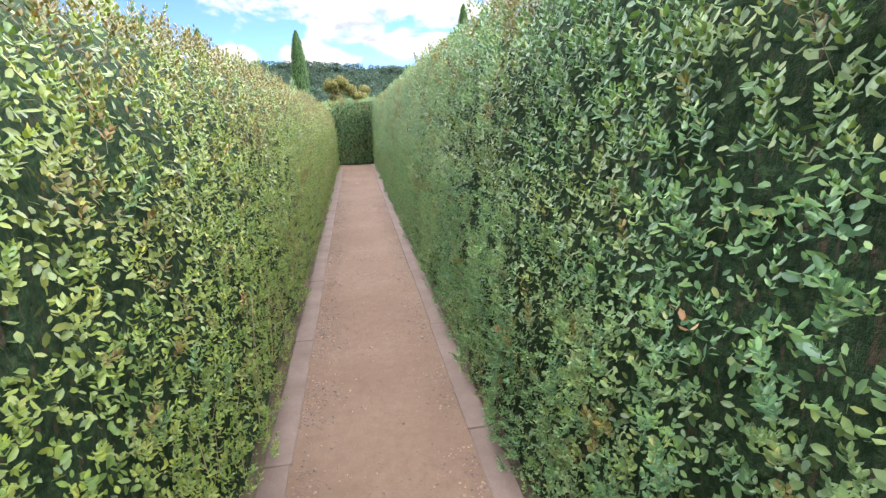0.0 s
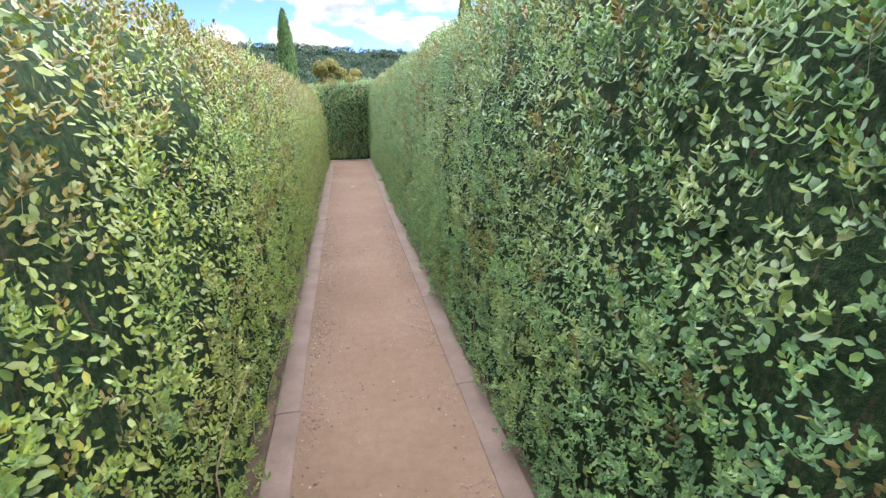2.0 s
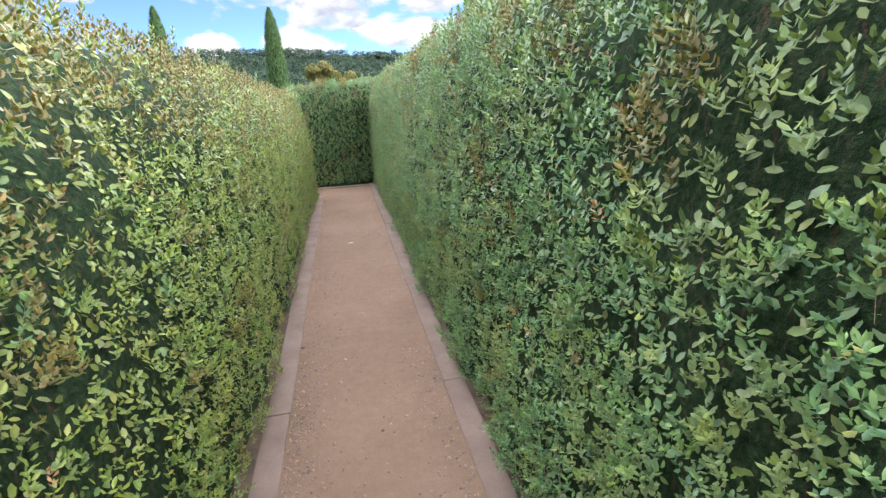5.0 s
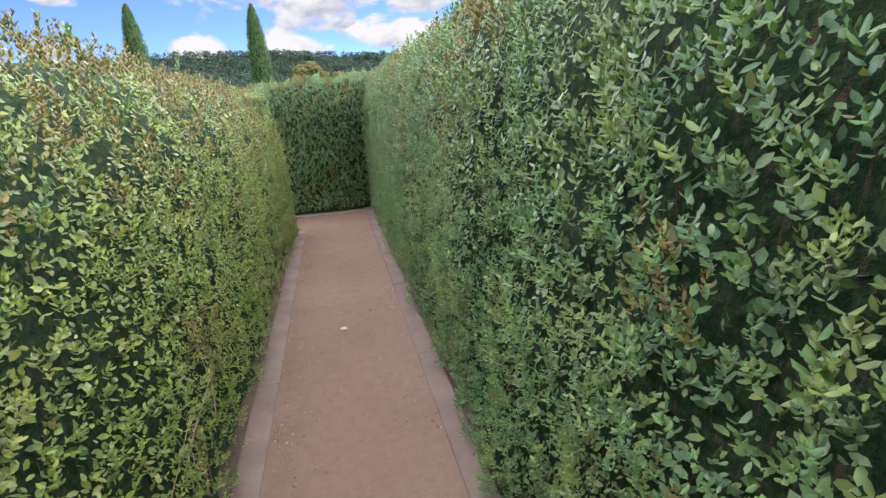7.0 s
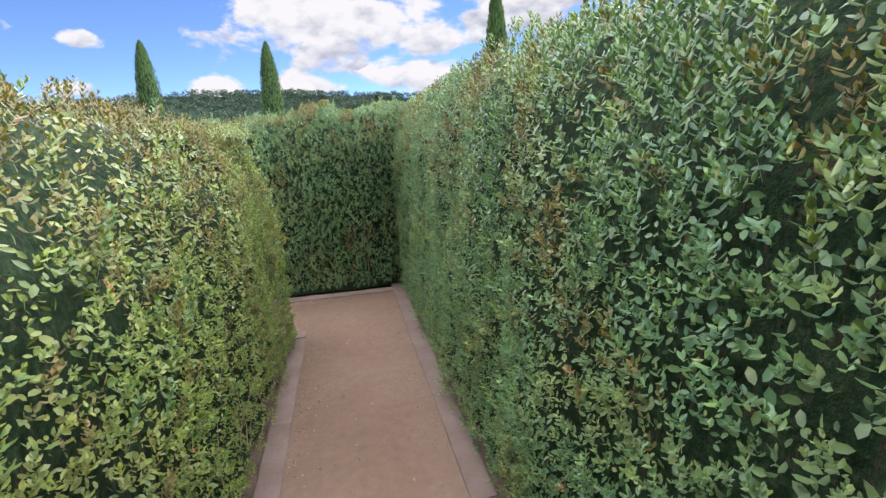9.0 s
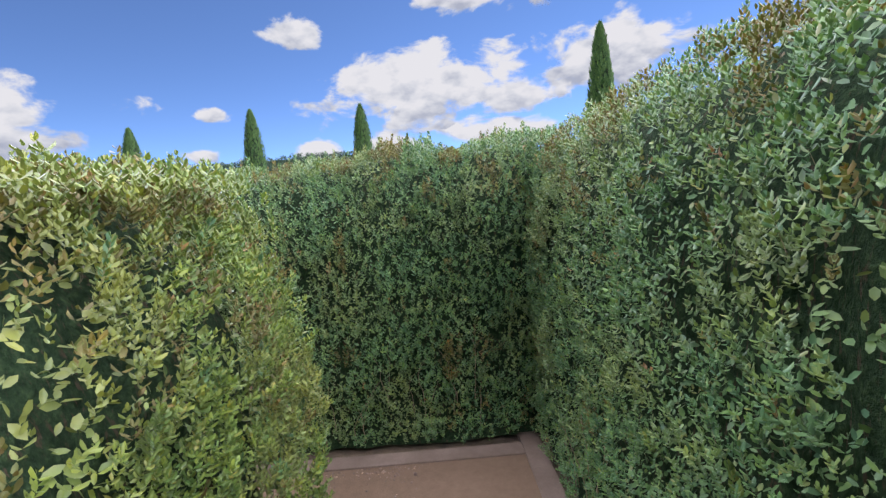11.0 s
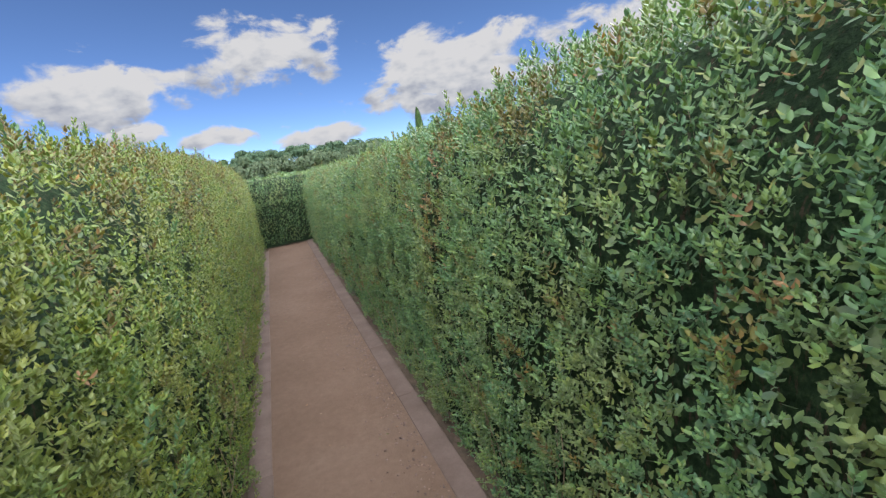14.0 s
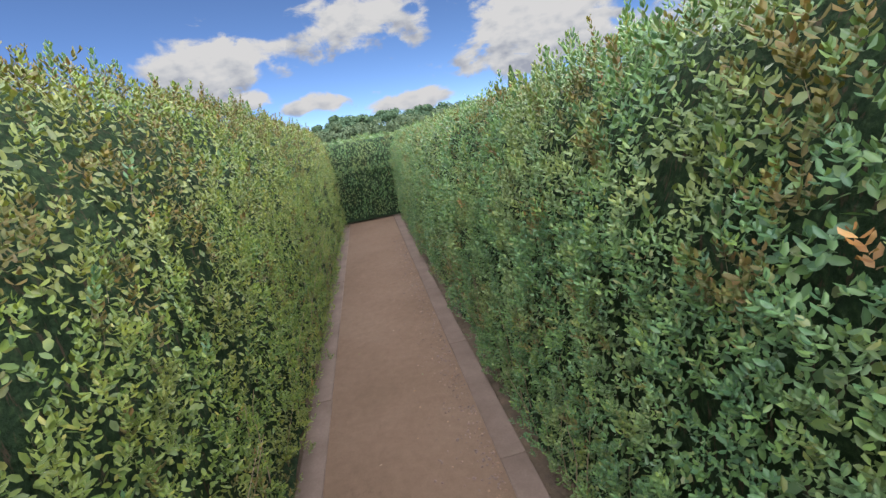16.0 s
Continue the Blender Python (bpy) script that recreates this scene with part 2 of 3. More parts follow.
LEAF_QUADS = np.array([[0, 1, 2, 3], [0, 3, 4, 5]])


def sprig(pairs, stem, size, r):
    """One shoot along +z: a twig with crossed pairs of leaves. Returns points, quads and which quads are leaf."""
    vs, qs, leafy, n = [], [], [], 0
    bend = r.normal(0, 0.012, 2)
    for k in range(pairs):
        h = stem * (0.12 + 0.88 * k / max(pairs - 1, 1))
        c = np.array([bend[0] * (h / stem) ** 2, bend[1] * (h / stem) ** 2, h])
        turn = (k % 2) * math.pi / 2 + r.normal(0, 0.25)
        open_ = 0.92 - 0.56 * k / pairs + r.normal(0, 0.15)
        for s in (0, math.pi):
            a = turn + s
            out = np.array([math.cos(a), math.sin(a), 0])
            al = unit(out * math.sin(open_) + np.array([0, 0, math.cos(open_)]))
            sd = np.array([-math.sin(a), math.cos(a), 0])
            tip = 1.0 - 0.35 * (k == pairs - 1)
            ln = size * tip * r.uniform(0.8, 1.15)
            vs.append(leaf_verts(c, al, sd, np.cross(al, sd) * -1.0, ln, ln * r.uniform(0.44, 0.52)))
            qs.append(LEAF_QUADS + n)
            leafy += [1, 1]
            n += 6
    if pairs < 7:
        return np.vstack(vs), np.vstack(qs), np.array(leafy)
    w = 0.0007
    ring = np.array([[w, 0, 0], [-w / 2, w * 0.87, 0], [-w / 2, -w * 0.87, 0]])
    vs.append(np.vstack([ring - [0, 0, 0.04], ring * 0.6 + [bend[0], bend[1], stem]]))
    qs.append(np.array([[0, 1, 4, 3], [1, 2, 5, 4], [2, 0, 3, 5]]) + n)
    leafy += [0, 0, 0]
    return np.vstack(vs), np.vstack(qs), np.array(leafy)


SPRIGS = [sprig(int(p), s, z, rng) for p, s, z in zip([5, 6, 5, 6, 5, 6], [0.058, 0.076, 0.062, 0.072, 0.056, 0.08], [0.026, 0.0255, 0.027, 0.0265, 0.025, 0.028])]

FILLERS = [sprig(3, s, z, rng) for s, z in ((0.045, 0.029), (0.05, 0.028), (0.042, 0.03), (0.048, 0.029))]


def turned(dirs, spin):
    """Rotation matrices that bring +z to dirs, spun about it."""
    z = unit(dirs)
    ref = np.where(np.abs(z[:, 2:3]) < 0.95, np.array([[0, 0, 1.0]]), np.array([[1.0, 0, 0]]))
    x = unit(np.cross(ref, z))
    y = np.cross(z, x)
    c, s = np.cos(spin)[:, None], np.sin(spin)[:, None]
    return np.stack([x * c + y * s, y * c - x * s, z], axis=2)


def scatter_sprigs(name, places, dirs, sizes, tint, mats, deep):
    """All the sprigs of one hedge as one mesh. tint: 0 ordinary, 1 bronze, 2 dry."""
    kinds = SPRIGS + FILLERS
    kind = np.where(deep, len(SPRIGS) + rng.integers(0, len(FILLERS), len(places)), rng.integers(0, len(SPRIGS), len(places)))
    rot = turned(dirs, rng.uniform(0, 2 * math.pi, len(places)))
    av, aq, ai, n = [], [], [], 0
    for k, (v, q, leafy) in enumerate(kinds):
        pick = np.where(kind == k)[0]
        if not len(pick):
            continue
        w = np.einsum("nij,vj->nvi", rot[pick], v) * sizes[pick][:, None, None] + places[pick][:, None, :]
        w = w + rng.normal(0, 0.0005, w.shape)
        av.append(w.reshape(-1, 3))
        aq.append((q[None] + (np.arange(len(pick)) * len(v))[:, None, None] + n).reshape(-1, 4))
        slot = np.where(tint[pick] == 0, 0, tint[pick] + 1)
        ai.append(np.where(leafy[None] == 1, slot[:, None], 1).ravel())
        n += len(pick) * len(v)
    return quad_mesh(name, np.vstack(av), np.vstack(aq), mats, np.concatenate(ai))


def clumps(name, places, normals, size, mat, stretch=1.0, faces=LEAF_QUADS):
    """Many small tilted leaf clumps, one or two faces each."""
    n = len(places)
    rot = turned(normals + rng.normal(0, 0.35, (n, 3)), rng.uniform(0, 6.28, n))
    sz = size * rng.uniform(0.6, 1.3, n)
    base = np.array([[0, -0.6, 0], [0.5, -0.15, 0.1], [0.42, 0.4, 0.05], [0, 0.75, -0.05], [-0.42, 0.4, 0.05], [-0.5, -0.15, 0.1]])
    base[:, 1] *= stretch
    w = np.einsum("nij,vj->nvi", rot, base) * sz[:, None, None] + places[:, None, :]
    q = (faces[None] + (np.arange(n) * 6)[:, None, None]).reshape(-1, 4)
    return quad_mesh(name, w.reshape(-1, 3), q, [mat])


# ---------------------------------------------------------------- hedges
def profile(h, inset=0.0):
    """Offsets towards the path and heights of a clipped hedge's side, from its foot over the rounded shoulder to its top."""
    pts = [(0.005, 0.0), (0.012, 0.10), (0.012, 0.24), (0.008, 0.5), (0.005, 0.9), (-0.01, h - 0.52)]
    pts += [(-0.01 - 0.30 * (1 - math.cos(a)), h - 0.52 + 0.52 * math.sin(a)) for a in (0.35, 0.7, 1.0, 1.25, 1.5707)]
    pts += [(-0.6, h + 0.01), (-0.95, h)]
    return [(d - inset * (0.5 if z < 0.1 else 1), max(z - inset * (0.6 if z < h - 0.06 else 0.25) * (z > h - 0.4), 0)) for d, z in pts]


def hedge(label, origin, along, out, length, height, count, mats, thick=1.35, dense=lambda s: 1.0, bronze=0.22, dry=(), corner=(99, 99), solid=99.0, far=99.0, begin=0.0):
    """A clipped hedge along a line: an inner mass of twigs, leaf sprigs over the side and top, and loose shoots that stand proud."""
    o, a, n = (np.array((*v, 0.0)) for v in (origin, along, out))
    root = tagged(new("hedge"), label, "hedge", "hedges of the maze")
    root.location = o
    seed = float(o[0] * 3.1 + o[1] * 1.7)

    def lump(s, z):
        return 0.055 * noise.noise((s * 2.6 + seed, z * 0.6, 3.0)) + 0.032 * noise.noise((s * 6.0, z * 2.6 + seed, 9.0)) + 0.042 * noise.noise((s * 11.0 + z * 0.8, z * 1.7, seed))

    def crest(s):
        return height(s) + 0.04 * noise.noise((s * 4.5, seed, 2.0)) + 0.025 * noise.noise((s * 12.0, seed, 6.0))

    # the mass of twigs inside
    steps = max(int(length / 0.14), 4)
    rows = []
    for i in range(steps + 1):
        s = begin + (min(length, solid) - begin) * i / steps
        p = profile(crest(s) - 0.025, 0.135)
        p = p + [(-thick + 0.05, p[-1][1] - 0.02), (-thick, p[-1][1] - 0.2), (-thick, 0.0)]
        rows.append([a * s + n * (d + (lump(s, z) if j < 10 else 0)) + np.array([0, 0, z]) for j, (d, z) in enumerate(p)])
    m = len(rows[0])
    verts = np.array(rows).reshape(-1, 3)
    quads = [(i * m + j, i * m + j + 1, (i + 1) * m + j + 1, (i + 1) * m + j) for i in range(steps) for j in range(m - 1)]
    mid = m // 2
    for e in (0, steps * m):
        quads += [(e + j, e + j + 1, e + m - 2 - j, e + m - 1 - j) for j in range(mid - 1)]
    part("inner_mass", quad_mesh("inner_mass", verts, np.array(quads), [CORE]), root, "tangle of twigs inside the hedge, deep shade put into its dark colour")

    # sprigs over the side, the shoulder and the top
    base = np.array(profile(1.9))
    side_d, side_z = base[:6, 0], base[:6, 1]
    seg = np.linalg.norm(np.diff(base, axis=0), axis=1)
    cum = np.concatenate([[0], np.cumsum(seg)]) / seg.sum()
    places, dirs, sizes, tint, deep = [], [], [], [], []
    tries = 0
    while len(places) < count and tries < count * 4:
        tries += 1
        s, u = rng.uniform(-0.15, length + 0.02), rng.uniform(0.012, 1.0)
        if corner[0] < 90 and rng.uniform() < 0.06:
            s = rng.uniform(*corner)
        if rng.uniform() > (1.0 if corner[0] < s < corner[1] else dense(s) * 0.7) or (u > 0.89 and rng.uniform() > (0.6 if corner[0] < s < corner[1] else 0.15)):
            continue
        h = crest(s)
        p = profile(h)
        j = int(np.searchsorted(cum, u)) - 1
        f = (u - cum[j]) / (cum[j + 1] - cum[j])
        (d0, z0), (d1, z1) = p[j], p[j + 1]
        d, z = d0 + (d1 - d0) * f, z0 + (z1 - z0) * f
        nd, nz = z1 - z0, d0 - d1
        ll = math.hypot(nd, nz)
        nd, nz = nd / ll, nz / ll
        # upright tufts with dim gaps between them
        column = 0.55 * noise.noise((s * 3.4 + seed * 2, z * 0.9, 1.0)) + 0.7 * noise.noise((s * 9.0, z * 3.6, seed)) + 0.45 * noise.noise((s * 21.0, z * 9.0, seed + 4))
        inner = rng.uniform() < (0.4 if corner[0] < s < corner[1] else 0.54 if z > 0.3 else 0.62)
        if column < -0.2 and z < h - 0.25 and not inner and rng.uniform() < 0.65:
            continue
        deep.append(inner or s > far)
        off = lump(s, z) - (rng.uniform(0.03, 0.08) if inner else 0.02 + abs(rng.normal(0, 0.014)) - 0.055 * min(max(column, -0.5), 0.9)) + 0.03 * max(0.3 - z, 0) / 0.3
        places.append(a * s + n * (d + nd * off) + np.array([0, 0, z + nz * off]))
        lean = rng.uniform(0.2, 0.7)
        dirs.append(n * (nd * lean) + np.array([0, 0, 0.95 + nz * 0.3]) + rng.normal(0, 0.14, 3))
        sizes.append(rng.uniform(0.82, 1.15) * (0.98 if s > far else 0.71) * (1.12 if inner else 1.0))
        patch = noise.noise((s * 1.1 + seed, z * 1.6, 5.0)) + 0.35 * noise.noise((s * 5, z * 5, 2.0))
        chance = bronze * (0.5 if corner[0] < s < corner[1] else 1.0) * (0.16 + 1.0 * max(z - h + 0.7, 0)) + max(patch - 0.38, 0) * 0.8
        sway = 0.5 + 0.8 * noise.noise((s * 6.5, z * 4.0, seed + 8.0)) + rng.normal(0, 0.1)
        k = 1 if sway < chance * 0.9 else 0
        if rng.uniform() < 0.002:
            k = 2
        for ds, dz0, dz1, dw in dry:
            if abs(s - ds + (z - dz0) * 0.06) < dw * (0.6 + 0.5 * noise.noise((z * 6, ds, 0))) and dz0 < z < dz1 and rng.uniform() < 0.6:
                k = 2 if rng.uniform() < 0.22 else 1
        tint.append(k)
    places, dirs, sizes, tint = np.array(places), np.array(dirs), np.array(sizes), np.array(tint)
    ob = part("foliage", scatter_sprigs("foliage", places, dirs, sizes, tint, mats, np.array(deep)), root, "small glossy oval leaves in upright sprigs")
    tagged(ob, kind="stuff")
    # old leaves in the depth, close over the twigs
    m = int(length * 2.0 * 1100)
    ss = rng.uniform(begin, min(length, solid), m)
    ss = ss[[rng.uniform() < dense(v) and v < far for v in ss]]
    pp, nn = [], []
    for v in ss:
        h = crest(v)
        z = rng.uniform(0.04, h - 0.06)
        d = float(np.interp(z, side_z, side_d)) if z < h - 0.52 else -0.01 - 0.30 * (1 - math.sqrt(max(1 - ((z - h + 0.52) / 0.52) ** 2, 0)))
        pp.append(a * v + n * (d + lump(v, z) - rng.uniform(0.085, 0.12)) + np.array([0, 0, z]))
        nn.append(n * 0.8 + np.array([0, 0, 0.7]) + rng.normal(0, 0.4, 3))
    if len(pp):
        tagged(part("deep_foliage", clumps("deep_foliage", np.array(pp), np.array(nn), 0.0135, mats[0], stretch=1.5), root, "older leaves in the depth of the hedge"), kind="stuff")
    # the far side, away from the path, and the back of the top
    m = int(length * 400)
    ss, on_top = rng.uniform(0, min(length, solid - 0.35), m), rng.uniform(0, 1, m) < 0.32
    hh = np.array([height(v) for v in ss])
    zz = np.where(on_top, hh - 0.03, rng.uniform(0.03, 1, m) * (hh - 0.1))
    dd = np.where(on_top, rng.uniform(-thick, -0.58, m), -thick - rng.uniform(-0.02, 0.05, m))
    pp = ss[:, None] * a + dd[:, None] * n + zz[:, None] * np.array([0, 0, 1.0])
    nn = np.where(on_top[:, None], np.array([[0, 0, 1.0]]), -n[None]) + rng.normal(0, 0.3, (m, 3))
    tagged(part("back_foliage", clumps("back_foliage", pp, nn, 0.09, LEAF, faces=np.array([[0, 2, 3, 4]])), root), kind="stuff")
    return root, places, dirs, lump


def table(points):
    xs, ys = zip(*points)
    return lambda s: float(np.interp(s, xs, ys))


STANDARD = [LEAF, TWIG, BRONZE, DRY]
SUNNY = [LEAF_SUNLIT, TWIG, BRONZE, DRY]
early = lambda s: 1.0 if s > 3.9 else 0.18
hedges = []
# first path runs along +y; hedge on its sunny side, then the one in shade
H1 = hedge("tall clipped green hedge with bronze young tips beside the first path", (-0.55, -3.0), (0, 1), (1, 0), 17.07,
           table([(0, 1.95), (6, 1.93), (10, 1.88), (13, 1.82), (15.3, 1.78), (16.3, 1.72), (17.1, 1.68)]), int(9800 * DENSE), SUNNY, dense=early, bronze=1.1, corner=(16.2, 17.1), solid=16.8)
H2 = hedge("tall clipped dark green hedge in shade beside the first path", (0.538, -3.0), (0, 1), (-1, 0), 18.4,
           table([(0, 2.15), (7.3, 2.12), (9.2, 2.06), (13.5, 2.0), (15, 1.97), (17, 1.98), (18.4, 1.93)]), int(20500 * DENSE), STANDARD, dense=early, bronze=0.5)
# second path runs along -x
H3 = hedge("long clipped green hedge with one rust-brown streak of dead leaves", (0.7, 15.145), (-1, 0), (0, -1), 11.75,
           table([(0, 1.93), (1.0, 1.90), (1.7, 1.83), (3.2, 1.72), (5.2, 1.60), (8.7, 1.53), (12, 1.50)]), int(14500 * DENSE), STANDARD, bronze=0.45,
           far=5.8, dense=lambda s: 1.35 if s < 1.5 else 1.0 if s < 5.8 else 0.5, dry=[(3.19, 0.88, 1.7, 0.075)])
H4 = hedge("clipped green hedge along the second path, sunlit yellow put into its leaf colour", (-0.78, 14.085), (-1, 0), (0, 1), 10.3,
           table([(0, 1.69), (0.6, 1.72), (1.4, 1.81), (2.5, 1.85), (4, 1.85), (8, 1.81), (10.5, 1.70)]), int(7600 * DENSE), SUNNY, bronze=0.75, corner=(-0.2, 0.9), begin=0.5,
           far=6.2, dense=lambda s: 1.0 if s < 6.2 else 0.5)
H5 = hedge("clipped dark hedge closing the end of the second path", (-11.0, 12.9), (0, 1), (1, 0), 3.6,
           table([(0, 1.52), (4, 1.52)]), int(1900 * DENSE), STANDARD, bronze=0.2)
H6 = hedge("clipped green hedge closing the start of the first path", (-2.0, -3.2), (1, 0), (0, 1), 4.0,
           table([(0, 1.95), (4, 1.95)]), 600, STANDARD, bronze=0.2)

# loose shoots that stand proud of the clipped sides and tops
SHOOTS = []
for k, (p, s, z) in enumerate([(8, 0.1, 0.027), (9, 0.125, 0.026), (7, 0.09, 0.03), (10, 0.145, 0.025)]):
    v, q, leafy = sprig(p, s, z, rng)
    for mats in (STANDARD, STANDARD, SUNNY, [BRONZE, TWIG]):
        SHOOTS.append((k, quad_mesh("shoot", v, q, mats[:2], 1 - leafy)))


def loose_shoots(built, number, keep):
    root, places, dirs, lump = built
    pool = [i for i in range(len(places)) if keep(places[i])]
    for i in rng.choice(pool, min(number, len(pool)), replace=False):
        k = int(rng.integers(0, len(SHOOTS)))
        ob = part("shoot", SHOOTS[k][1], root)
        d = Vector(dirs[i]) + Vector((0, 0, 0.35))
        ob.matrix_basis = Matrix.Translation(Vector(places[i])) @ d.to_track_quat("Z", "Y").to_matrix().to_4x4() @ Matrix.Rotation(rng.uniform(0, 6.28), 4, "Z") @ Matrix.Scale(rng.uniform(0.75, 1.05), 4)


loose_shoots(H1, 130, lambda p: p[1] > 4.2 and 0.5 < p[2] < 1.6)
loose_shoots(H2, 150, lambda p: p[1] > 4.2 and 0.5 < p[2] < 1.7)
loose_shoots(H3, 130, lambda p: -p[0] < 7 and 0.5 < p[2] < 1.5)
loose_shoots(H4, 120, lambda p: -p[0] < 7 and 0.5 < p[2] < 1.5)
for built, top, number in ((H1, 1.72, 160), (H2, 1.9, 150), (H3, 1.5, 170), (H4, 1.72, 170)):
    loose_shoots(built, number, lambda p: p[2] > top and (p[1] > 4.2 or p[0] < 0.2))


# bare stems that show between the leaves near the foot
def stem_mesh(seed):
    r = np.random.default_rng(seed)
    v, q = [], []
    p, d, w = np.zeros(3), np.array([0, 0.1, 1.0]), 0.0034
    for k in range(8):
        for c in range(5):
            v.append(p + np.array([math.cos(c * 1.2566) * w, math.sin(c * 1.2566) * w, 0]))
        p = p + unit(d) * 0.065
        d = d + r.normal(0, 0.22, 3) * [1, 0.6, 0.3]
        w *= 0.87
    for k in range(7):
        q += [(k * 5 + c, k * 5 + (c + 1) % 5, k * 5 + 5 + (c + 1) % 5, k * 5 + 5 + c) for c in range(5)]
    me = quad_mesh("stem", np.array(v), np.array(q), [TWIG])
    me.shade_smooth()
    return me


STEMS = [stem_mesh(k) for k in range(6)]
for (root, places, dirs, lump), a, n, span, many in ((H1, (0, 1), (1, 0), (4.2, 16.8), 60), (H2, (0, 1), (-1, 0), (4.2, 17.8), 60), (H3, (-1, 0), (0, -1), (0.2, 7), 90), (H4, (-1, 0), (0, 1), (0.1, 7), 50)):
    for k in range(many):
        s, z = float(rng.uniform(*span)), float(rng.uniform(0.0, 0.32))
        off = float(rng.uniform(-0.07, -0.015))
        ob = part("stem", STEMS[k % 6], root)
        ob.matrix_basis = pose(a[0] * s + n[0] * off, a[1] * s + n[1] * off, z, 0, 0, math.degrees(math.atan2(-n[0], n[1]))) @ Matrix.Scale(float(rng.uniform(0.6, 1.1)), 4)

# ---------------------------------------------------------------- ground, path and kerbs
def grid_sheet(name, x0, x1, y0, y1, step, z, rough, mat):
    nx, ny = max(int((x1 - x0) / step), 1), max(int((y1 - y0) / step), 1)
    xs, ys = np.linspace(x0, x1, nx + 1), np.linspace(y0, y1, ny + 1)
    v = [(x, y, z + rough * (noise.noise((x * 2.2, y * 2.2, 0)) + 0.5 * noise.noise((x * 9, y * 9, 4)))) for y in ys for x in xs]
    q = [(j * (nx + 1) + i, j * (nx + 1) + i + 1, (j + 1) * (nx + 1) + i + 1, (j + 1) * (nx + 1) + i) for j in range(ny) for i in range(nx)]
    return quad_mesh(name, np.array(v), np.array(q), [mat])


ground = tagged(new("ground", grid_sheet("ground", -1500, 1500, -1500, 1500, 60, -0.06, 0.0, MEADOW)), kind="structure")
tagged(new("soil_bed", grid_sheet("soil_bed", -2.0, 2.0, -4.6, 16.6, 0.2, -0.025, 0.008, SOIL)), kind="structure")
tagged(new("soil_bed", grid_sheet("soil_bed", -12.5, -2.0, 12.6, 16.6, 0.2, -0.025, 0.008, SOIL)), kind="structure")
path_a = tagged(new("path", grid_sheet("path", -0.43, 0.43, -3.0, 14.985, 0.06, 0.0, 0.0035, GRIT)), kind="structure")
path_b = tagged(new("path", grid_sheet("path", -10.9, -0.43, 14.17, 14.985, 0.06, 0.0, 0.0035, GRIT)), kind="structure")


def kerb_mesh(length, width):
    """One cast edging block with softened arrises and a slightly worn top."""
    bm = bmesh.new()
    bmesh.ops.create_cube(bm, size=1.0)
    bmesh.ops.scale(bm, vec=(width, length, 0.12), verts=bm.verts)
    bmesh.ops.bevel(bm, geom=[e for e in bm.edges], offset=0.0035, segments=1, affect="EDGES")
    return from_bm("kerb_block", bm, KERB)


BLOCK = [kerb_mesh(1.199, 0.125), kerb_mesh(0.899, 0.125)]


def kerb(start, along, length):
    root = tagged(new("kerb"), kind="structure")
    a = Vector((*along, 0))
    s, k = 0.0, 0
    while s < length - 0.45:
        me = BLOCK[k % 5 == 3]
        ln = 0.9 if k % 5 == 3 else 1.2
        ob = part("kerb_block", me, root)
        p = Vector((*start, 0)) + a * (s + ln / 2)
        ob.matrix_basis = pose(p.x + rng.normal(0, 0.0025), p.y + rng.normal(0, 0.0025), -0.051 + rng.normal(0, 0.0012), 0, 0,
                               math.degrees(math.atan2(-along[0], along[1])) + rng.normal(0, 0.15))
        s += ln
        k += 1


kerb((-0.485, -3.06), (0, 1), 17.1)
kerb((0.485, -3.0), (0, 1), 17.95)
kerb((0.42, 15.045), (-1, 0), 11.3)
kerb((-0.4225, 14.11), (-1, 0), 10.4)

# loose grit swept against the kerbs
def pebbles(count):
    v0 = np.array([[1, 0.2, 0], [0.2, 1, 0], [-1, 0.1, 0], [-0.1, -1, 0], [0.5, 0.1, 0.6], [0.1, 0.5, 0.65], [-0.5, 0, 0.6], [0, -0.5, 0.55]])
    q0 = np.array([[0, 1, 5, 4], [1, 2, 6, 5], [2, 3, 7, 6], [3, 0, 4, 7], [4, 5, 6, 7]])
    vs, qs = [], []
    for i in range(count):
        edge = abs(rng.normal(0, 0.09)) if rng.uniform() < 0.8 else rng.uniform(0, 0.4)
        if i < count * 0.8:
            y = rng.uniform(0.5, 14.0) if rng.uniform() < 0.4 else rng.uniform(1.0, 9.0)
            if noise.noise((y * 1.6, 0, 7)) < -0.12 and rng.uniform() < 0.8:
                continue
            side = 1 if rng.uniform() < 0.38 else -1
            x, y = side * (0.415 - min(edge, 0.4)), y
        else:
            x, y = rng.uniform(-9, -0.2), 14.965 - min(edge * 0.8, 0.7)
        r = rng.uniform(0.0035, 0.0085) * (1.6 if rng.uniform() < 0.05 else 1)
        c, s = math.cos(i), math.sin(i)
        w = v0 * r * rng.uniform(0.7, 1.3, 3)
        vs.append(np.stack([w[:, 0] * c - w[:, 1] * s, w[:, 0] * s + w[:, 1] * c, w[:, 2]], 1) + [x, y, 0.002])
        qs.append(q0 + 8 * (len(vs) - 1))
    return quad_mesh("loose_grit", np.vstack(vs), np.vstack(qs), [PEBBLE])


tagged(new("loose_grit", pebbles(9500)), "loose pinkish grit swept against the kerbs", "gravel", kind="stuff")


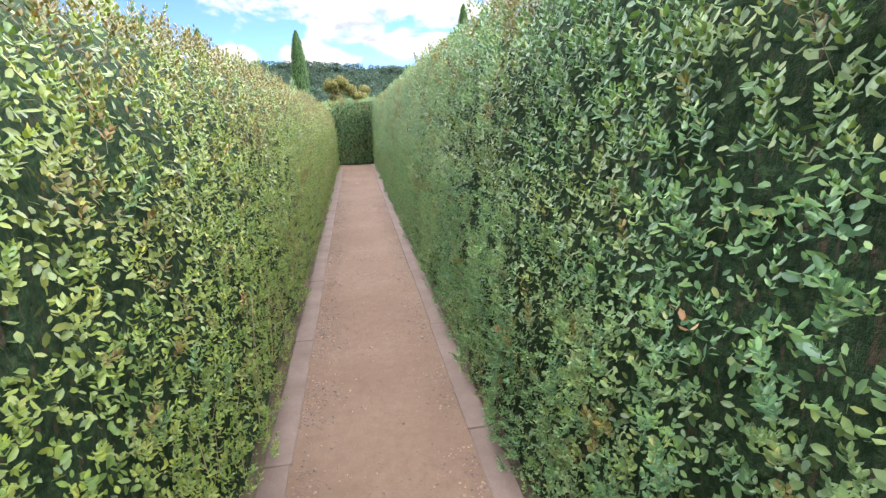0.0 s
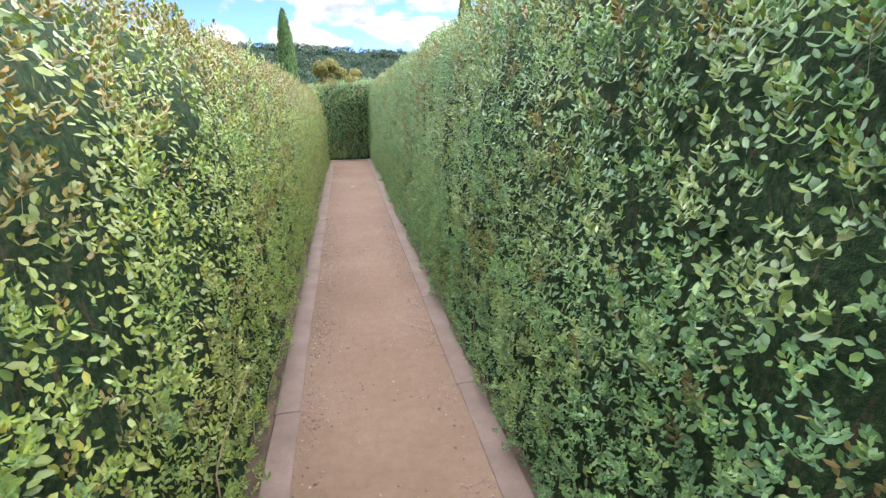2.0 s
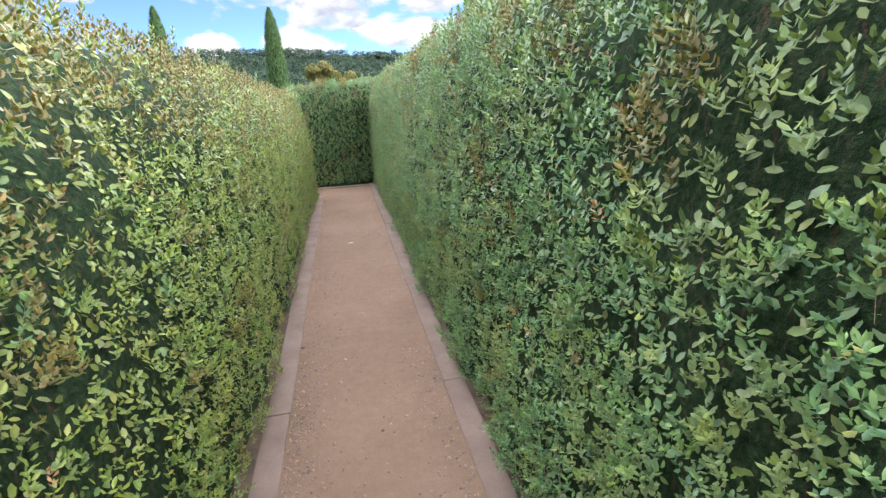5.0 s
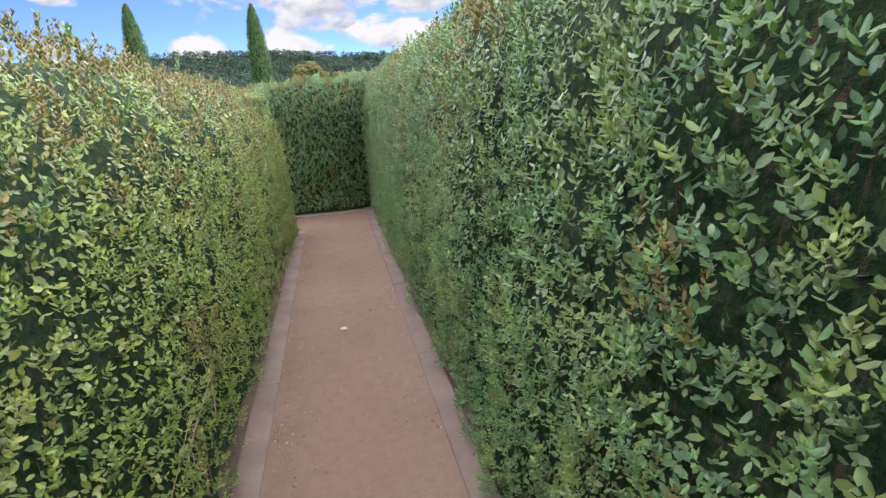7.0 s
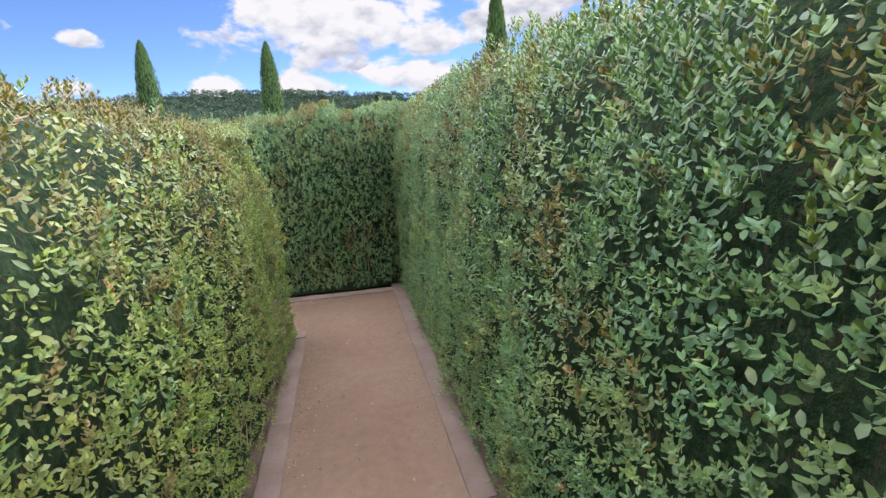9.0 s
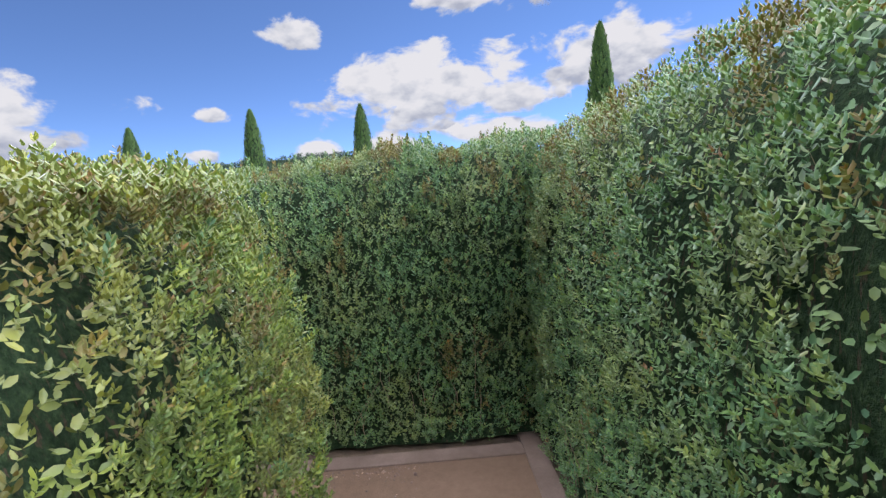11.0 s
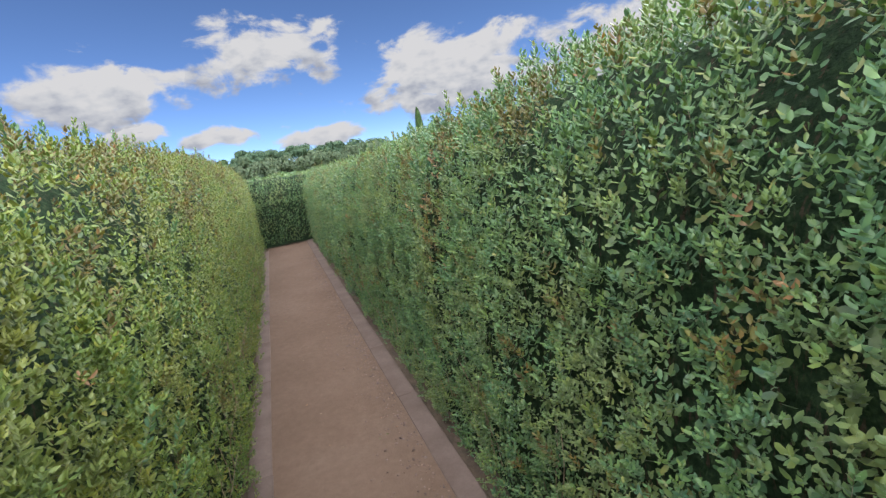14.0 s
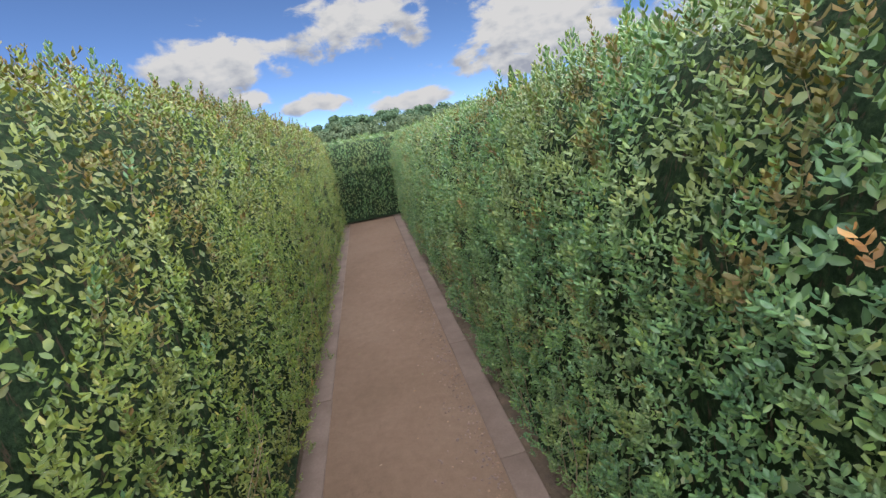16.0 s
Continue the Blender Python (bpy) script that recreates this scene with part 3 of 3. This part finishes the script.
def fallen_leaf(x, y, size, mat, label):
    v = leaf_verts(np.zeros(3), np.array([0, 1.0, 0]), np.array([1.0, 0, 0]), np.array([0, 0, 1.0]), size, size * 0.5)
    bm = bmesh.new()
    bv = [bm.verts.new(p) for p in v]
    for q in LEAF_QUADS:
        bm.faces.new([bv[i] for i in q])
    bmesh.ops.solidify(bm, geom=bm.faces[:], thickness=0.0006)
    ob = tagged(new("fallen_leaf", from_bm("fallen_leaf", bm, mat)), label, "leaf", "leaves fallen on the path")
    ob.matrix_basis = pose(x, y, 0.006, 0, 0, float(rng.uniform(0, 360)))


for i in range(70):
    if i < 45:
        x, y = float(np.clip(rng.normal(0, 0.25), -0.4, 0.4)), float(rng.uniform(2, 14.5))
    else:
        x, y = float(rng.uniform(-7, -1)), float(rng.uniform(14.25, 14.95))
    fallen_leaf(x, y, float(rng.uniform(0.012, 0.026)), [DRY, BRONZE, TWIG][i % 3], "small dry brown leaf lying on the grit path")


def scrap():
    bm = bmesh.new()
    bmesh.ops.create_circle(bm, cap_ends=True, radius=0.024, segments=14)
    for v in bm.verts:
        v.co.x *= 1.15 + 0.1 * noise.noise(v.co * 60)
        v.co.z = 0.003 * noise.noise(v.co * 80)
    bmesh.ops.solidify(bm, geom=bm.faces[:], thickness=0.002)
    ob = tagged(new("paper_scrap", from_bm("paper_scrap", bm, PALE)), "pale round scrap lying flat on the grit path", "litter")
    ob.location = (-0.029, 11.312, 0.007)


scrap()

# ---------------------------------------------------------------- trees beyond the maze
def cypress(x, y, top, wide):
    root = tagged(new("cypress"), "tall narrow dark green columnar cypress beyond the hedges", "cypress tree", "cypresses in a row")
    root.location = (x, y, 0)

    def radius(u):
        return wide / 2 * (min(1.0, 0.55 + 1.6 * u) * (1 - u ** 3.2) ** 0.75 + 0.02)

    bm = bmesh.new()
    bmesh.ops.create_cone(bm, cap_ends=True, segments=10, radius1=0.14, radius2=0.06, depth=top * 0.5)
    bmesh.ops.translate(bm, vec=(0, 0, top * 0.25), verts=bm.verts)
    part("trunk", from_bm("trunk", bm, TWIG), root, "brown bark")
    ring, lev = 14, 26
    v = [(math.cos(2 * math.pi * i / ring) * radius(k / lev) * 0.86, math.sin(2 * math.pi * i / ring) * radius(k / lev) * 0.86, 0.3 + (top - 0.4) * k / lev)
         for k in range(lev + 1) for i in range(ring)]
    q = [(k * ring + i, k * ring + (i + 1) % ring, (k + 1) * ring + (i + 1) % ring, (k + 1) * ring + i) for k in range(lev) for i in range(ring)]
    # same shade-dark colour stands in for the unlit inside of the crown
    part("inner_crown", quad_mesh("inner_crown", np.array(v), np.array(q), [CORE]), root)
    m = 2800
    u = rng.uniform(0.02, 1.0, m)
    ang = rng.uniform(0, 2 * math.pi, m)
    r = np.array([radius(k) for k in u]) * (1 + rng.normal(0, 0.05, m) + 0.05 * np.sin(ang * 5 + u * 9))
    p = np.stack([np.cos(ang) * r, np.sin(ang) * r, 0.25 + (top - 0.3) * u], 1)
    nor = np.stack([np.cos(ang), np.sin(ang), np.full(m, 0.25)], 1)
    z = np.zeros((m, 3))
    z[:, 2] = 1.0
    # sprays point upwards along the column
    yy = unit(z + nor * 0.3 + rng.normal(0, 0.12, (m, 3)))
    xx = unit(np.cross(yy, nor))
    nn = np.cross(xx, yy)
    base = np.array([[0, -0.6, 0], [0.28, -0.1, 0.05], [0.2, 0.5, 0.05], [0, 1.0, 0], [-0.2, 0.5, 0.05], [-0.28, -0.1, 0.05]])
    sz = 0.17 * rng.uniform(0.6, 1.3, m)
    w = (base[None, :, 0:1] * xx[:, None] + base[None, :, 1:2] * yy[:, None] + base[None, :, 2:3] * nn[:, None]) * sz[:, None, None] + p[:, None]
    qq = (LEAF_QUADS[None] + (np.arange(m) * 6)[:, None, None]).reshape(-1, 4)
    part("crown", quad_mesh("crown", w.reshape(-1, 3), qq, [CYPRESS]), root, "dense upright sprays")


for x, y, top, wide in ((-4.8, 50, 9.1, 1.75), (-13.5, 50, 9.2, 1.75), (-23.1, 50, 8.4, 1.75), (6.95, 30.2, 7.5, 1.1), (-60, 34.7, 7.1, 1.2)):
    cypress(x, y, top, wide)


def broad_tree(name, label, category, x, y, top, wide, mat, blobs, count, size, group="", flat=0.75, seed=0):
    """A trunk with limbs and a crown of many leaf clumps on uneven lobes."""
    r = np.random.default_rng(seed)
    root = tagged(new(name), label, category, group)
    root.location = (x, y, -0.3)
    bm = bmesh.new()

    def limb(p0, p1, r0, r1):
        d = Vector(p1) - Vector(p0)
        m4 = Matrix.Translation((Vector(p0) + Vector(p1)) / 2) @ d.to_track_quat("Z", "Y").to_matrix().to_4x4()
        bmesh.ops.create_cone(bm, cap_ends=True, segments=8, radius1=r0, radius2=r1, depth=d.length, matrix=m4)

    limb((0, 0, 0), (0, 0, top * 0.55), wide * 0.035, wide * 0.02)
    lobes = []
    for k in range(blobs):
        a = 2.4 * k + r.normal(0, 0.3)
        rad = wide * 0.32 * math.sqrt((k + 0.3) / blobs)
        c = np.array([math.cos(a) * rad, math.sin(a) * rad, top * (0.56 + 0.28 * r.uniform(-1, 1) * (1 - 0.4 * k / blobs))])
        lobes.append((c, wide * r.uniform(0.17, 0.27)))
        limb((0, 0, top * 0.35), tuple(c), wide * 0.014, wide * 0.005)
    part("trunk", from_bm("trunk", bm, TWIG), root, "brown bark")
    ps, ns = [], []
    for c, rr in lobes:
        d = unit(r.normal(0, 1, (count // blobs, 3)))
        ps.append(c + d * rr * r.uniform(0.55, 1.08, (len(d), 1)) * [1, 1, flat])
        ns.append(d)
    part("crown", clumps("crown", np.vstack(ps), np.vstack(ns), size, mat), root, "uneven leafy crown")
    return root


broad_tree("autumn_tree", "golden yellow autumn tree standing below the wooded hill", "tree", -2.8, 90, 9.6, 5.0, GOLDEN, 9, 4000, 0.27, seed=2)
broad_tree("autumn_tree", "golden yellow autumn tree standing below the wooded hill", "tree", 1.0, 92, 10.0, 5.2, GOLDEN, 9, 4000, 0.27, seed=3)
# dark pines beyond the end of the second path
for k, (y, top, wide) in enumerate(((-14, 7.4, 9), (-5, 7.8, 8), (6.5, 7.9, 8), (12, 9.4, 7.5), (17, 9.0, 7), (22.5, 9.6, 8), (29, 8.2, 7), (35, 7.4, 8), (43, 7.0, 9))):
    broad_tree("pine_tree", "dark green spreading pine beyond the hedges", "pine tree", -108 - 6 * (k % 3), y, top, wide, PINE, 9, 2700, 0.38, "pines behind the maze", 0.6, 20 + k)


for k in range(11):
    broad_tree("shrub", "grey green rounded shrub below the pines", "shrub", -96 - 3 * (k % 3), -2 + 4.2 * k, 5.4 + 0.5 * math.sin(k * 2.3), 7.0, SHRUB, 10, 1700, 0.36, "shrubs behind the maze", 0.8, 60 + k)


# ---------------------------------------------------------------- wooded hill on the skyline
def ridge(ang):
    """Height of the skyline by bearing from +y, clockwise in degrees."""
    return float(np.interp(ang, [-130, -60, -40, -25, -14, -4, 3, 12, 30, 60], [14, 16, 26, 40, 47, 47, 44, 41, 36, 28]))


hv, na, nr = [], 96, 10
for i in range(na + 1):
    ang = -135 + 200 * i / na
    for j in range(nr + 1):
        u = j / nr
        dist = 170 + 260 * u
        z = -2 + (ridge(ang) - 5) * (u ** 1.4) * (dist / 430) + 2.5 * noise.noise((ang * 0.2, u * 3, 0))
        a = math.radians(ang)
        hv.append((math.sin(a) * dist, math.cos(a) * dist, z))
hq = [(i * (nr + 1) + j, i * (nr + 1) + j + 1, (i + 1) * (nr + 1) + j + 1, (i + 1) * (nr + 1) + j) for i in range(na) for j in range(nr)]
tagged(new("backdrop", quad_mesh("backdrop", np.array(hv), np.array(hq), [HILLSIDE])), kind="structure")
ps, ns = [], []
for k in range(2400):
    ang = rng.uniform(-132, 62) if k % 4 == 0 else rng.uniform(-48, 20)
    u = 0.97 + rng.uniform(-0.03, 0.03) if k % 5 == 1 else rng.uniform(0.05, 1.0) ** 0.6
    dist = 170 + 260 * u
    z = -2 + (ridge(ang) - 5) * (u ** 1.4) * (dist / 430)
    a = math.radians(ang)
    c = np.array([math.sin(a) * dist, math.cos(a) * dist, z + 2.2])
    r = rng.uniform(2.0, 4.2)
    d = unit(rng.normal(0, 1, (38, 3)) + [0, 0, 0.6])
    ps.append(c + d * r * [1, 1, 0.85] * rng.uniform(0.6, 1.1, (38, 1)))
    ns.append(d)
tagged(new("far_woods", clumps("far_woods", np.vstack(ps), np.vstack(ns), 1.05, FOREST, faces=np.array([[0, 2, 3, 4]]))), "dense dark green woodland covering the far hill", "woods", kind="stuff")


# ---------------------------------------------------------------- clouds
def cloud(az, el, wide, high, dist=2200.0):
    """A cumulus far off, by bearing, elevation and size in degrees."""
    a, e = math.radians(az), math.radians(el)
    eye = Vector((0, 8, 1.5))
    way = Vector((math.sin(a) * math.cos(e), math.cos(a) * math.cos(e), math.sin(e)))
    w, h = dist * math.radians(wide), dist * math.radians(high)
    k = 1.0 / (dist * math.radians(4.5))
    nx, ny = 12, 8
    v = [((i / nx - 0.5) * w * k * 1.25, (j / ny - 0.5) * h * k * 1.35, 0.12 * noise.noise((i * 0.7 + az, j * 0.7, el))) for j in range(ny + 1) for i in range(nx + 1)]
    q = [(j * (nx + 1) + i, j * (nx + 1) + i + 1, (j + 1) * (nx + 1) + i + 1, (j + 1) * (nx + 1) + i) for j in range(ny) for i in range(nx)]
    ob = new("backdrop", quad_mesh("cloud", np.array(v), np.array(q), [CLOUD]))
    ob.matrix_basis = look(eye + way * dist, eye) @ Matrix.Rotation(math.pi, 4, "Y") @ Matrix.Scale(1 / k, 4)
    tagged(ob, "white and grey cumulus cloud in a blue sky", "cloud", "clouds", "structure")


for c in ((1.5, 13.5, 27, 11), (-4, 6.3, 9, 3.4), (8, 7.4, 16, 4.6), (24, 15.5, 18, 8), (-23.6, 10.1, 4.4, 1.8), (-43, 9.8, 24.5, 7.6),
          (-13.4, 19.2, 7.5, 3.2), (11.9, 11.4, 10, 4.4), (-12.5, 6, 5.5, 3.2), (6.6, 23, 15, 5), (-104.5, 10.6, 16, 6.6), (-101.7, 6.1, 7, 2.4), (-92, 4.9, 10, 2.6),
          (-81.6, 3.6, 11, 2.6), (-87.4, 13.3, 15.5, 8), (-65.2, 9.8, 27, 9.5), (-47, 8.2, 13, 7.5), (-25, 6, 5, 2)):
    cloud(*c)
rng = np.random.default_rng(11)
# clouds out of view, added at random so their glow fills in light
for k in range(26):
    az = float(rng.uniform(45, 225)) if k < 16 else float(rng.uniform(0, 360))
    el = float(rng.uniform(8, 40)) if k < 16 else float(rng.uniform(52, 80))
    cloud(az, el, float(rng.uniform(14, 30)), float(rng.uniform(7, 15)))
